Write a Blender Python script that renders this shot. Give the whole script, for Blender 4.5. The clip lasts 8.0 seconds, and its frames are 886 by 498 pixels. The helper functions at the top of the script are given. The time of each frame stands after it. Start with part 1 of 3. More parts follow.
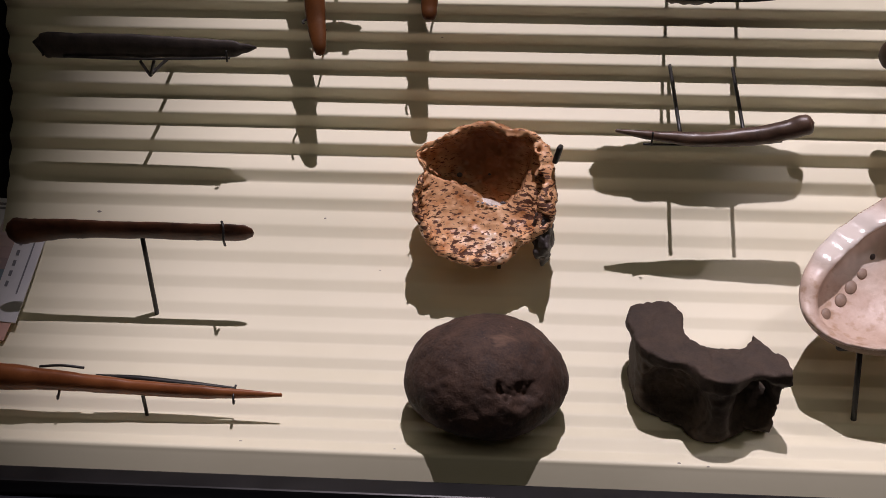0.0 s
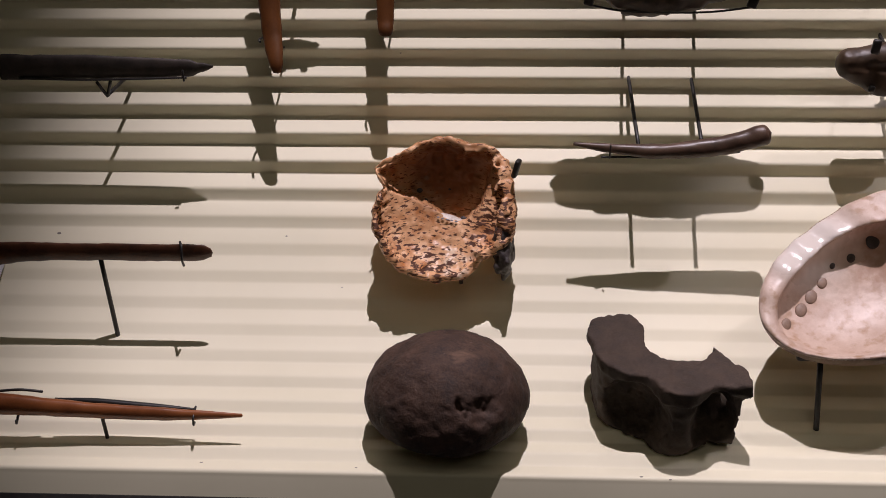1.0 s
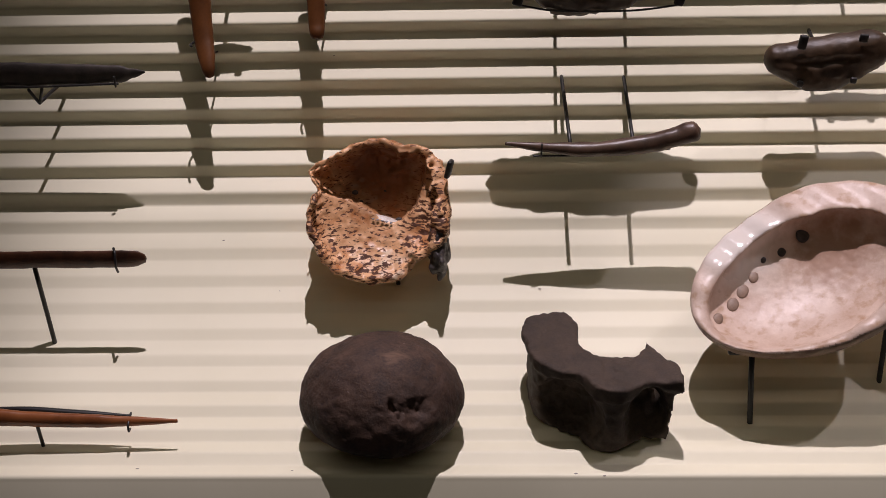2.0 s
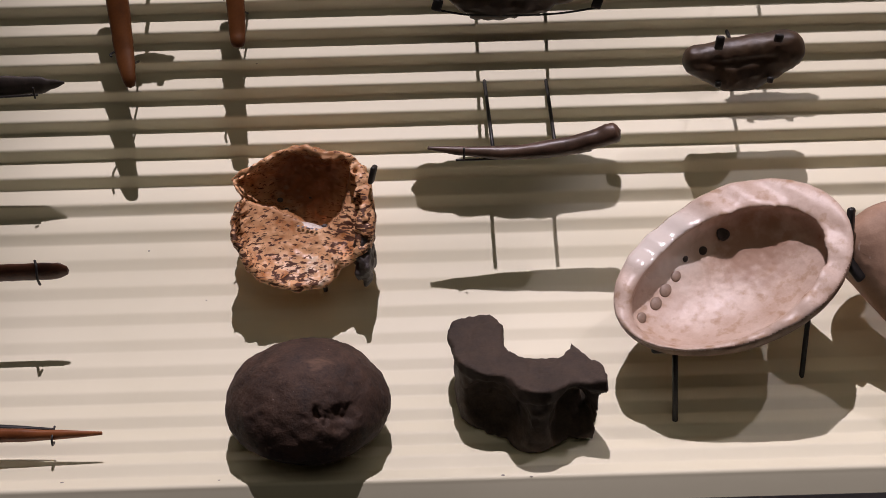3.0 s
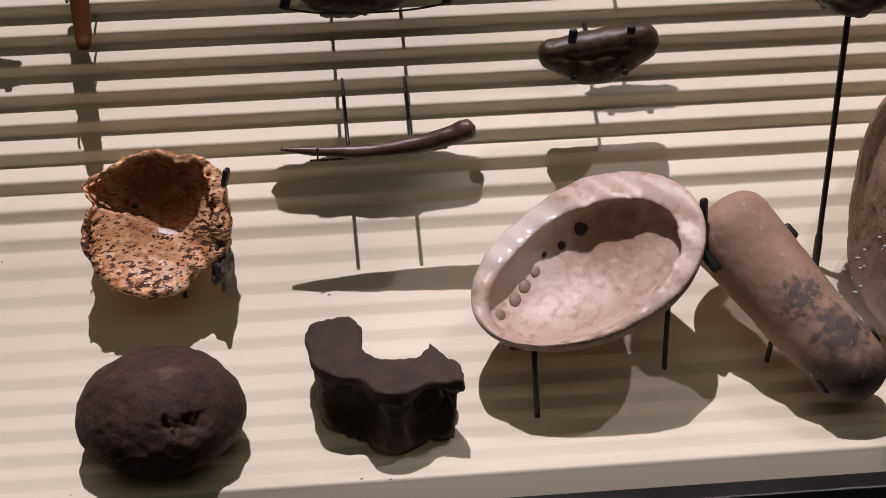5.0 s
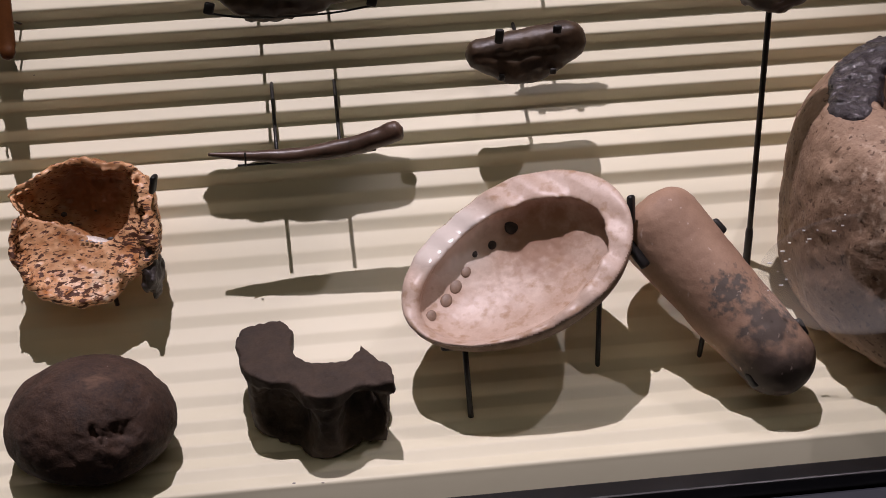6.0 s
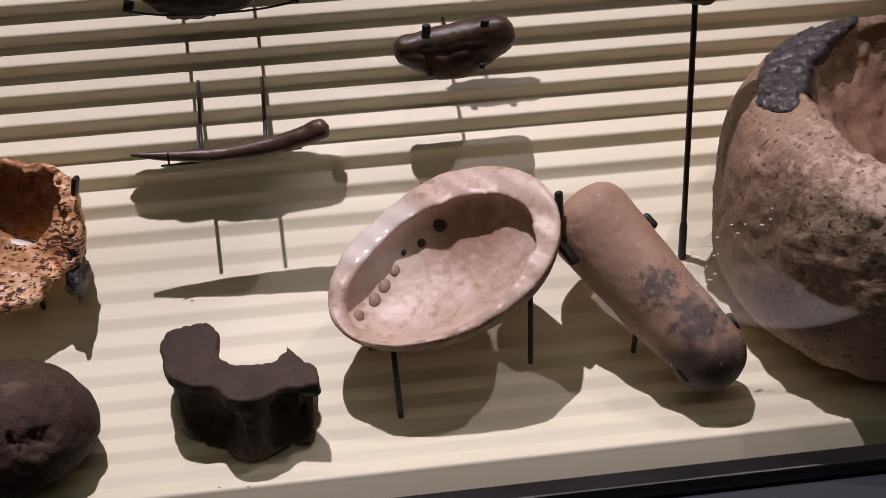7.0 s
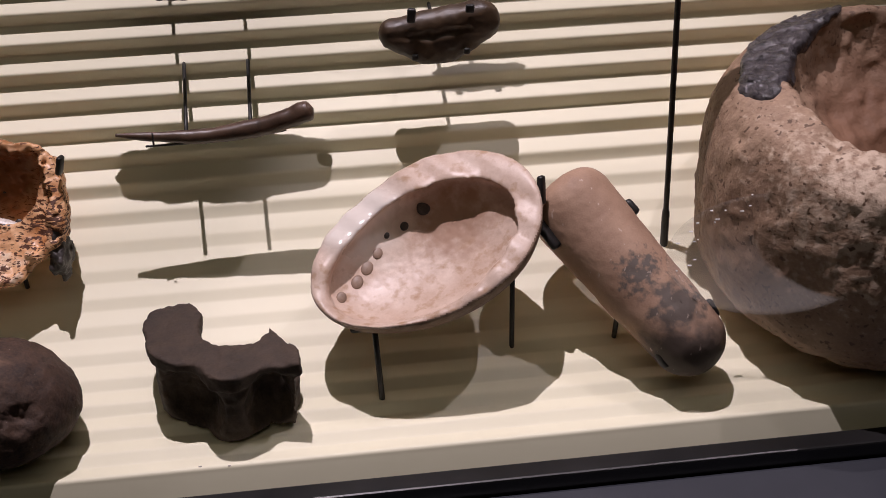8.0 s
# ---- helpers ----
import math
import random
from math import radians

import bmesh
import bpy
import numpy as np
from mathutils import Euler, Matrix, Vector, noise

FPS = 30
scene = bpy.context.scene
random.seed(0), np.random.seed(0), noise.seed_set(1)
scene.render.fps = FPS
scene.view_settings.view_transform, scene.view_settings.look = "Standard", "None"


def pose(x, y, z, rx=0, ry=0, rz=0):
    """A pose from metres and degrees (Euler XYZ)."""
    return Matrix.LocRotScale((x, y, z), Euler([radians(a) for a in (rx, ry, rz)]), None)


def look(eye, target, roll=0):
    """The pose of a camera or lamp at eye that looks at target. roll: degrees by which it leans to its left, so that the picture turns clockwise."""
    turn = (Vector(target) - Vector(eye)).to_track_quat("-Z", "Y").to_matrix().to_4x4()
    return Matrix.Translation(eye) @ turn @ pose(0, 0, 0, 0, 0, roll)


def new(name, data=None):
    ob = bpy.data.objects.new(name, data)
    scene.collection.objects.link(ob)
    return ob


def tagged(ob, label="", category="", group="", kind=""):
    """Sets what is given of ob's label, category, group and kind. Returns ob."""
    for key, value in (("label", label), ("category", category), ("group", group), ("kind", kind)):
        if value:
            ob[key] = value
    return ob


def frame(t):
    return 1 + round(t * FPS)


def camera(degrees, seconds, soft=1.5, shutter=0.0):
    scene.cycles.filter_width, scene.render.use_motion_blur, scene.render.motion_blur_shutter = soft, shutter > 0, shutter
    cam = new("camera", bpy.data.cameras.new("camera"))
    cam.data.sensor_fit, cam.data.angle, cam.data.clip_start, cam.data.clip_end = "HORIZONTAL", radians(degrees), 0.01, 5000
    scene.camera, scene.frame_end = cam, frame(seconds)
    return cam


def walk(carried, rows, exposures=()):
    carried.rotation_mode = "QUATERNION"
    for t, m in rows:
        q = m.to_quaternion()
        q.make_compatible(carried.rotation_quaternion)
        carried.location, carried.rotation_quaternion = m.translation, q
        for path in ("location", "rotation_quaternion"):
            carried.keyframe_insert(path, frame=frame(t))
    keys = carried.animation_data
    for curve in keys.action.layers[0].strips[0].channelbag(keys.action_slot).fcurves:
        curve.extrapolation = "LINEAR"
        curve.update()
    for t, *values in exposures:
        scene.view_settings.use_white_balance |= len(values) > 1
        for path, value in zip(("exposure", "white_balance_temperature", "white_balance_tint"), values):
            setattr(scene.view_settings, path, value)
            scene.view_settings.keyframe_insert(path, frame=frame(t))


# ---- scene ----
cam = camera(40.0, 8.0, soft=0.75)
PATH = [
    (0, (0.067, -0.039, 1.558), (-0.048, 1.639, 0.475), -0.5),
    (0.5, (0.07, -0.034, 1.562), (-0.046, 1.649, 0.487), -0.7),
    (1, (0.094, -0.031, 1.561), (-0.005, 1.655, 0.491), -1.2),
    (1.5, (0.116, -0.03, 1.563), (0.03, 1.655, 0.488), -1.5),
    (3, (0.162, -0.036, 1.559), (0.171, 1.661, 0.5), -1.5),
    (3.5, (0.176, -0.034, 1.556), (0.215, 1.662, 0.499), -1.5),
    (4, (0.201, -0.03, 1.554), (0.25, 1.665, 0.494), -1.8),
    (4.5, (0.22, -0.026, 1.552), (0.298, 1.666, 0.489), -1.6),
    (6, (0.274, -0.03, 1.553), (0.426, 1.656, 0.487), -1.8),
    (6.5, (0.3, -0.025, 1.555), (0.469, 1.654, 0.482), -2.2),
    (7, (0.325, -0.022, 1.549), (0.501, 1.654, 0.472), -2.1),
    (7.5, (0.334, -0.026, 1.546), (0.519, 1.647, 0.467), -1.6),
    (8, (0.333, -0.032, 1.546), (0.519, 1.635, 0.457), -1.3),
]
walk(cam, [(t, look(eye, target, roll)) for t, eye, target, roll in PATH],
     ((0, 0.06), (1.5, 0.07), (3.5, -0.02), (6.5, -0.02), (7.2, 0.05), (8, 0.12)))

# ---- light: dim gallery, spotlights in the top of the case, an unseen soft fill ----
world = bpy.data.worlds.new("gallery_dusk")
scene.world = world
world.use_nodes = True
world.node_tree.nodes["Background"].inputs["Color"].default_value = (0.9, 0.92, 1.0, 1)
world.node_tree.nodes["Background"].inputs["Strength"].default_value = 0.02


def spotlight(name, eye, target, watts, radius, degrees, colour):
    data = bpy.data.lights.new(name, "SPOT")
    data.energy, data.shadow_soft_size, data.color = watts, radius, colour
    data.spot_size, data.spot_blend = radians(degrees), 0.6 if degrees > 25 else 0.3
    ob = new(name, data)
    ob.matrix_world = look(eye, target)
    return ob


WARM = (1.0, 0.873, 0.98)
spotlight("case_spot", (0.18, 1.10, 3.40), (0.28, 0.86, 0.9), 210, 0.008, 34, WARM)
spotlight("case_spot", (1.50, 1.00, 3.20), (0.69, 0.85, 0.86), 41, 0.008, 22, WARM)
# Unseen front fill, added to brighten the lower faces of the pleats.
spotlight("soft_fill", (0.35, -0.25, 3.20), (0.36, 0.95, 0.95), 16, 0.90, 60, (1.0, 0.87, 0.70))

# ---- numeric shape tools ----


def lattice(i, j, k, seed):
    n = (i * 73856093) ^ (j * 19349663) ^ (k * 83492791) ^ (seed * 2654435761)
    n = (n ^ (n >> 13)) * 1274126177 & 0x7FFFFFFF
    n = (n ^ (n >> 16)) & 0xFFFF
    return n / 32767.5 - 1


def grain(x, y, z, size, seed=0):
    """Smooth value noise, -1 to 1, of lumps about size metres wide."""
    x, y, z = x / size + 57.3, y / size + 91.7, z / size + 33.1
    xi, yi, zi = np.floor(x).astype(np.int64), np.floor(y).astype(np.int64), np.floor(z).astype(np.int64)
    u, v, w = x - xi, y - yi, z - zi
    u, v, w = u * u * (3 - 2 * u), v * v * (3 - 2 * v), w * w * (3 - 2 * w)
    total = 0
    for a in (0, 1):
        for b in (0, 1):
            for c in (0, 1):
                total = total + (u if a else 1 - u) * (v if b else 1 - v) * (w if c else 1 - w) * lattice(xi + a, yi + b, zi + c, seed)
    return total


def rough(x, y, z, size, seed=0, octaves=3):
    total, gain = 0, 1.0
    for o in range(octaves):
        total, gain = total + gain * grain(x, y, z, size / 2 ** o, seed + 7 * o), gain * 0.5
    return total


def smin(a, b, k):
    h = np.clip(0.5 + 0.5 * (b - a) / k, 0, 1)
    return b + (a - b) * h - k * h * (1 - h)


def smax(a, b, k):
    return -smin(-a, -b, k)


def ellipsoid(x, y, z, c, r):
    px, py, pz = (x - c[0]) / r[0], (y - c[1]) / r[1], (z - c[2]) / r[2]
    return (np.sqrt(px * px + py * py + pz * pz + 1e-9) - 1) * min(r)


def capsule(x, y, z, a, b, ra, rb):
    a, d = np.array(a), np.array(b) - np.array(a)
    t = np.clip(((x - a[0]) * d[0] + (y - a[1]) * d[1] + (z - a[2]) * d[2]) / (d @ d), 0, 1)
    return np.sqrt((x - a[0] - t * d[0]) ** 2 + (y - a[1] - t * d[1]) ** 2 + (z - a[2] - t * d[2]) ** 2) - (ra + (rb - ra) * t)


def solid(name, field, low, high, step):
    """A closed smooth mesh where field(x, y, z) passes through zero (surface nets)."""
    axes = [np.arange(a, b + step, step) for a, b in zip(low, high)]
    x, y, z = np.meshgrid(*axes, indexing="ij")
    f = field(*np.meshgrid(*[a[::4] + 1.5 * step for a in axes], indexing="ij"))
    for k in range(3):
        f = np.repeat(f, 4, axis=k)
    f = f[tuple(slice(0, m) for m in x.shape)].copy()
    near = np.abs(f) < 5.5 * step
    f[near] = field(x[near], y[near], z[near])
    inside = f < 0
    n = np.array(f.shape)
    cells = n - 1
    total, count = np.zeros((*cells, 3)), np.zeros(cells)
    corner = lambda o: tuple(slice(k, k + m) for k, m in zip(o, cells))
    for o in np.ndindex(2, 2, 2):
        for ax in range(3):
            if o[ax]:
                continue
            p = list(o)
            p[ax] = 1
            fa, fb = f[corner(o)], f[corner(p)]
            cross = (fa < 0) != (fb < 0)
            t = np.where(cross, fa / np.where(cross, fa - fb, 1), 0)
            for k in range(3):
                total[..., k] += np.where(cross, o[k] + (t if k == ax else 0), 0)
            count += cross
    used = count > 0
    index = np.full(cells, -1)
    index[used] = np.arange(used.sum())
    base = np.argwhere(used)
    verts = (base + total[used] / count[used][:, None]) * step + np.array(low)
    quads = []
    for ax in range(3):
        b, c = (ax + 1) % 3, (ax + 2) % 3
        lo = [slice(None)] * 3
        hi = [slice(None)] * 3
        lo[ax], hi[ax] = slice(0, -1), slice(1, None)
        for arr in (lo, hi):
            arr[b] = arr[c] = slice(1, -1)
        s0, s1 = inside[tuple(lo)], inside[tuple(hi)]
        for flip in (False, True):
            e = np.argwhere((s0 & ~s1) if not flip else (~s0 & s1))
            e[:, b] += 1
            e[:, c] += 1
            ring = []
            for db, dc in ((-1, -1), (0, -1), (0, 0), (-1, 0)):
                q = e.copy()
                q[:, b] += db
                q[:, c] += dc
                ring.append(index[q[:, 0], q[:, 1], q[:, 2]])
            ring = np.stack(ring, 1)
            quads.append(ring[:, ::-1] if flip else ring)
    mesh = bpy.data.meshes.new(name)
    mesh.from_pydata(verts.tolist(), [], np.concatenate(quads).tolist())
    mesh.polygons.foreach_set("use_smooth", [True] * len(mesh.polygons))
    mesh.update()
    return mesh


# ---- materials ----


def surface(name, dark, light, size, roughness=0.7, bump=0.4, bump_size=0.002, contrast=0.5, metal=0.0, fine=0.25, gloss_vary=0.15):
    """Two-scale mottled surface: broad clouds between two colours, fine grain over them, relief of both."""
    m = bpy.data.materials.new(name)
    m.use_nodes = True
    t = m.node_tree
    p = t.nodes["Principled BSDF"]
    at = t.nodes.new("ShaderNodeTexCoord")

    def cloud(width, detail=6, rough_=0.6):
        n = t.nodes.new("ShaderNodeTexNoise")
        n.inputs["Scale"].default_value = 1 / width
        n.inputs["Detail"].default_value = detail
        n.inputs["Roughness"].default_value = rough_
        t.links.new(at.outputs["Object"], n.inputs["Vector"])
        return n.outputs["Fac"]

    broad, small = cloud(size), cloud(bump_size, 3)
    mix = t.nodes.new("ShaderNodeMath")
    mix.operation = "MULTIPLY_ADD"
    mix.inputs[1].default_value = fine
    t.links.new(small, mix.inputs[0])
    t.links.new(broad, mix.inputs[2])
    ramp = t.nodes.new("ShaderNodeValToRGB")
    mid = 0.5 + fine * 0.5
    ramp.color_ramp.elements[0].position = mid - contrast * 0.5
    ramp.color_ramp.elements[1].position = mid + contrast * 0.5
    ramp.color_ramp.elements[0].color = (*dark, 1)
    ramp.color_ramp.elements[1].color = (*light, 1)
    t.links.new(mix.outputs[0], ramp.inputs["Fac"])
    t.links.new(ramp.outputs["Color"], p.inputs["Base Color"])
    r = t.nodes.new("ShaderNodeMath")
    r.operation = "MULTIPLY_ADD"
    r.inputs[1].default_value = gloss_vary
    r.inputs[2].default_value = roughness - gloss_vary * 0.5
    t.links.new(broad, r.inputs[0])
    t.links.new(r.outputs[0], p.inputs["Roughness"])
    bm_ = t.nodes.new("ShaderNodeBump")
    bm_.inputs["Strength"].default_value = bump
    bm_.inputs["Distance"].default_value = bump_size * 0.5
    t.links.new(mix.outputs[0], bm_.inputs["Height"])
    t.links.new(bm_.outputs["Normal"], p.inputs["Normal"])
    p.inputs["Metallic"].default_value = metal
    return m


def overlay(m, colour, centre, radius, size, edge=0.12, roughness=None, noise_amount=1.0, stretch=(1, 1, 1), steps=5):
    """Lays an irregular stain, painted shade or painted highlight of its own outline over a surface; radius None:
    everywhere that the noise is high.
    """
    t = m.node_tree
    p = t.nodes["Principled BSDF"]
    at = t.nodes.new("ShaderNodeTexCoord")
    sc = t.nodes.new("ShaderNodeVectorMath")
    sc.operation = "MULTIPLY"
    sc.inputs[1].default_value = stretch
    t.links.new(at.outputs["Object"], sc.inputs[0])
    n = t.nodes.new("ShaderNodeTexNoise")
    n.inputs["Scale"].default_value = 1 / size
    n.inputs["Detail"].default_value = steps
    t.links.new(sc.outputs[0], n.inputs["Vector"])
    value = n.outputs["Fac"]
    if radius is not None:
        d = t.nodes.new("ShaderNodeVectorMath")
        d.operation = "DISTANCE"
        d.inputs[1].default_value = centre
        t.links.new(at.outputs["Object"], d.inputs[0])
        f = t.nodes.new("ShaderNodeMath")
        f.operation = "MULTIPLY_ADD"
        f.inputs[1].default_value = -1 / radius
        f.inputs[2].default_value = 1.0
        t.links.new(d.outputs["Value"], f.inputs[0])
        g = t.nodes.new("ShaderNodeMath")
        g.operation = "MULTIPLY_ADD"
        g.inputs[1].default_value = noise_amount
        t.links.new(value, g.inputs[0])
        t.links.new(f.outputs[0], g.inputs[2])
        value, cut = g.outputs[0], 0.5 * noise_amount + 0.02
    else:
        cut = noise_amount
    ramp = t.nodes.new("ShaderNodeMapRange")
    ramp.inputs["From Min"].default_value = cut - edge * 0.5
    ramp.inputs["From Max"].default_value = cut + edge * 0.5
    t.links.new(value, ramp.inputs["Value"])
    mix = t.nodes.new("ShaderNodeMix")
    mix.data_type = "RGBA"
    mix.inputs["B"].default_value = (0, 0, 0, 1)
    mix.inputs[7].default_value = (*colour, 1)
    old = p.inputs["Base Color"].links[0].from_socket
    t.links.new(ramp.outputs["Result"], mix.inputs[0])
    t.links.new(old, mix.inputs[6])
    t.links.new(mix.outputs[2], p.inputs["Base Color"])
    if roughness is not None:
        mr = t.nodes.new("ShaderNodeMix")
        mr.inputs[3].default_value = roughness
        t.links.new(ramp.outputs["Result"], mr.inputs[0])
        t.links.new(p.inputs["Roughness"].links[0].from_socket, mr.inputs[2])
        t.links.new(mr.outputs[0], p.inputs["Roughness"])
    return m


SHEET = surface("cream_sheet", (0.80, 0.760, 0.565), (0.86, 0.820, 0.625), 0.09, 0.55, 0.05, 0.001, 0.7, fine=0.1)
DARK = surface("dark_basalt", (0.022, 0.012, 0.0080), (0.088, 0.048, 0.0305), 0.018, 0.78, 0.9, 0.0022, 0.5, fine=0.6)
overlay(DARK, (0.14, 0.080, 0.050), (0.062, 0.775, 0.95), 0.008, 0.006, 1.2, None, 5.0, (0.5, 1, 1))
overlay(DARK, (0.30, 0.25, 0.21), (0, 0, 0), None, 0.0020, 0.04, 0.4, 0.745)
DARK2 = surface("grey_basalt", (0.024, 0.016, 0.0109), (0.076, 0.050, 0.0336), 0.02, 0.78, 0.8, 0.0018, 0.6, fine=0.5)
PEACH = surface("pitted_bone", (0.68, 0.32, 0.13), (0.93, 0.61, 0.36), 0.025, 0.38, 0.5, 0.0014, 0.7, fine=0.3)
overlay(PEACH, (0.50, 0.20, 0.0672), (0, 0, 0), None, 0.012, 0.25, None, 0.56)
# Whitish highlight on the lower plate, painted into the bone colour.
overlay(PEACH, (0.86, 0.66, 0.47), (0.050, 0.905, 0.965), 0.016, 0.012, 0.8, 0.3, 4.0)
overlay(PEACH, (0.10, 0.035, 0.0134), (0, 0, 0), None, 0.0026, 0.06, 0.7, 0.60, (0.5, 0.6, 1.5), 4)
for spot in ((0.030, 0.888, 0.960), (-0.012, 0.905, 0.990), (0.088, 0.925, 0.985)):
    overlay(PEACH, (0.085, 0.028, 0.010), spot, 0.016, 0.0034, 0.5, 0.7, 12.0, (0.4, 0.6, 1.5), 4)
# Upper recess: the bone's browner inside, deepened with painted shade.
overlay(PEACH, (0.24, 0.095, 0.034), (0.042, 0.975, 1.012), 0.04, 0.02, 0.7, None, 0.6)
NACRE = surface("nacre", (0.47, 0.325, 0.24), (0.70, 0.56, 0.465), 0.022, 0.42, 0.13, 0.0022, 0.6, fine=0.25, gloss_vary=0.25)
overlay(NACRE, (0.40, 0.25, 0.1512), (0, 0, 0), None, 0.010, 0.2, None, 0.62, (1, 1, 1), 6)
# Shade of the upper right hollow, painted as brown nacre.
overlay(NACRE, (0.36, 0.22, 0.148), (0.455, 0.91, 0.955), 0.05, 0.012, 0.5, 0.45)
# Rim highlight at upper left: lighter colour painted in, and more gloss.
overlay(NACRE, (0.74, 0.67, 0.60), (0.365, 0.88, 0.99), 0.04, 0.02, 0.7, 0.18)
CRUST = surface("shell_crust", (0.16, 0.08, 0.0504), (0.42, 0.30, 0.21), 0.012, 0.6, 0.6, 0.002, 0.5)
PORE = surface("pore", (0.20, 0.13, 0.0924), (0.32, 0.23, 0.168), 0.006, 0.5, 0.3, 0.001, 0.6)
PEST = surface("tan_sandstone", (0.27, 0.160, 0.105), (0.46, 0.300, 0.205), 0.035, 0.66, 0.5, 0.0016, 0.6, fine=0.35)
overlay(PEST, (0.120, 0.095, 0.078), (0.596, 0.813, 0.953), 0.018, 0.006, 0.5, None, 2.6)
overlay(PEST, (0.115, 0.090, 0.074), (0.624, 0.788, 0.930), 0.024, 0.009, 0.5, None, 2.0)
# Lower end darkened: part stain, part shade painted into the stone.
overlay(PEST, (0.07, 0.05, 0.0386), (0.632, 0.762, 0.885), 0.045, 0.02, 0.5)
overlay(PEST, (0.60, 0.48, 0.40), (0, 0, 0), None, 0.005, 0.10, 0.45, 0.71, (1, 1, 0.4))
MORT = surface("weathered_stone", (0.20, 0.120, 0.075), (0.42, 0.285, 0.190), 0.05, 0.7, 0.9, 0.004, 0.5, fine=0.5)
overlay(MORT, (0.56, 0.43, 0.32), (0.77, 0.74, 1.06), 0.05, 0.008, 1.6, None, 8.0)
overlay(MORT, (0.13, 0.075, 0.045), (0, 0, 0), None, 0.006, 0.06, None, 0.63)
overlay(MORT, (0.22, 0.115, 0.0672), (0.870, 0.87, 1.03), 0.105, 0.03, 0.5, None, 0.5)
TAR = surface("tar", (0.018, 0.016, 0.018), (0.085, 0.075, 0.078), 0.008, 0.22, 1.0, 0.0035, 0.5, fine=0.6, gloss_vary=0.3)
HORN = surface("dark_antler", (0.035, 0.02, 0.0134), (0.13, 0.075, 0.0487), 0.012, 0.38, 0.5, 0.0012, 0.6)
BONE = surface("dark_bone", (0.016, 0.008, 0.006), (0.13, 0.052, 0.026), 0.03, 0.32, 0.3, 0.0015, 0.5)
WOOD = surface("red_wood", (0.15, 0.045, 0.0151), (0.36, 0.125, 0.042), 0.03, 0.33, 0.3, 0.0015, 0.6)
WOOD2 = surface("amber_wood", (0.045, 0.014, 0.004), (0.17, 0.060, 0.0150), 0.03, 0.4, 0.3, 0.002, 0.6)
CHAR = surface("grey_wood", (0.02, 0.016, 0.014), (0.075, 0.058, 0.048), 0.012, 0.6, 0.6, 0.0012, 0.5)
SOAP = surface("dark_steatite", (0.014, 0.008, 0.0046), (0.080, 0.046, 0.0230), 0.016, 0.46, 0.35, 0.0015, 0.6)
BLACK = surface("black_metal", (0.010, 0.009, 0.009), (0.02, 0.018, 0.017), 0.01, 0.42, 0.2, 0.001)
RAIL = surface("black_rail", (0.006, 0.006, 0.006), (0.014, 0.013, 0.013), 0.05, 0.35, 0.1, 0.002)
LEDGE = surface("blue_black_ledge", (0.022, 0.024, 0.032), (0.034, 0.036, 0.046), 0.06, 0.5, 0.2, 0.001)
ROOM = surface("dark_gallery_paint", (0.03, 0.03, 0.032), (0.05, 0.05, 0.052), 0.4, 0.8, 0.1, 0.01)
PAPER = surface("white_card", (0.66, 0.66, 0.68), (0.76, 0.76, 0.78), 0.02, 0.5, 0.05, 0.001)
INK = surface("grey_ink", (0.16, 0.16, 0.18), (0.24, 0.24, 0.26), 0.01, 0.6, 0.0, 0.001)
PINK = surface("pink_card", (0.62, 0.36, 0.30), (0.72, 0.44, 0.36), 0.02, 0.6, 0.05, 0.001)
MARK = surface("faint_mark", (0.20, 0.18, 0.15), (0.36, 0.33, 0.28), 0.004, 0.7, 0.0, 0.001)
CHIP = surface("burnt_bone", (0.015, 0.012, 0.012), (0.07, 0.055, 0.05), 0.006, 0.5, 0.8, 0.0015)
LABEL = surface("white_ink", (0.45, 0.36, 0.29), (0.80, 0.74, 0.68), 0.004, 0.4, 0.1, 0.001)

# ---- the corrugated backing ----
ARC, ARC_Y, DECK, LEANING = 0.335, 0.735, 0.846, radians(74)
PITCH, DEEP, MIDDLE, FRONT, EDGE = 0.0275, 0.0086, 0.0014, 0.0050, 0.4030


def backing(s):
    """Point and outward normal (y, z) of the backing's middle line, s metres from where the cove begins."""
    if s < 0:
        return ARC_Y + s, DECK, 0.0, 1.0
    a = min(s / ARC, LEANING)
    rest = max(0, s - ARC * LEANING)
    return ARC_Y + ARC * math.sin(a) + rest * math.cos(a), DECK + ARC * (1 - math.cos(a)) + rest * math.sin(a), -math.sin(a), math.cos(a)


def wavy(s):
    """The pleats: a sharp valley, a straight lower face, a rounded ridge and a straight upper face."""
    y, z, ny, nz = backing(s)
    u = ((s - EDGE) / PITCH) % 1.0
    top = 0.41
    up, down = u / top, (1 - u) / (1 - top)
    soft = 0.26
    h = max(soft - abs(up - down), 0) / soft
    sharp = min(up, down) - h * h * soft * 0.25 - 0.5
    front = min(max((0.15 - s) / 0.10, 0), 1)
    grow = min(max((s - 0.24) / 0.11, 0), 1)
    h = (MIDDLE + (FRONT - MIDDLE) * front + (DEEP - MIDDLE) * grow * grow * (3 - 2 * grow)) * sharp
    if s < 0.002:
        h = h * max(0, 1 + (s - 0.002) / 0.004)
        return y + 0.55 * max(0, -s), z + h * nz - 1.25 * max(0, -s) ** 1.05
    return y + h * ny, z + h * nz


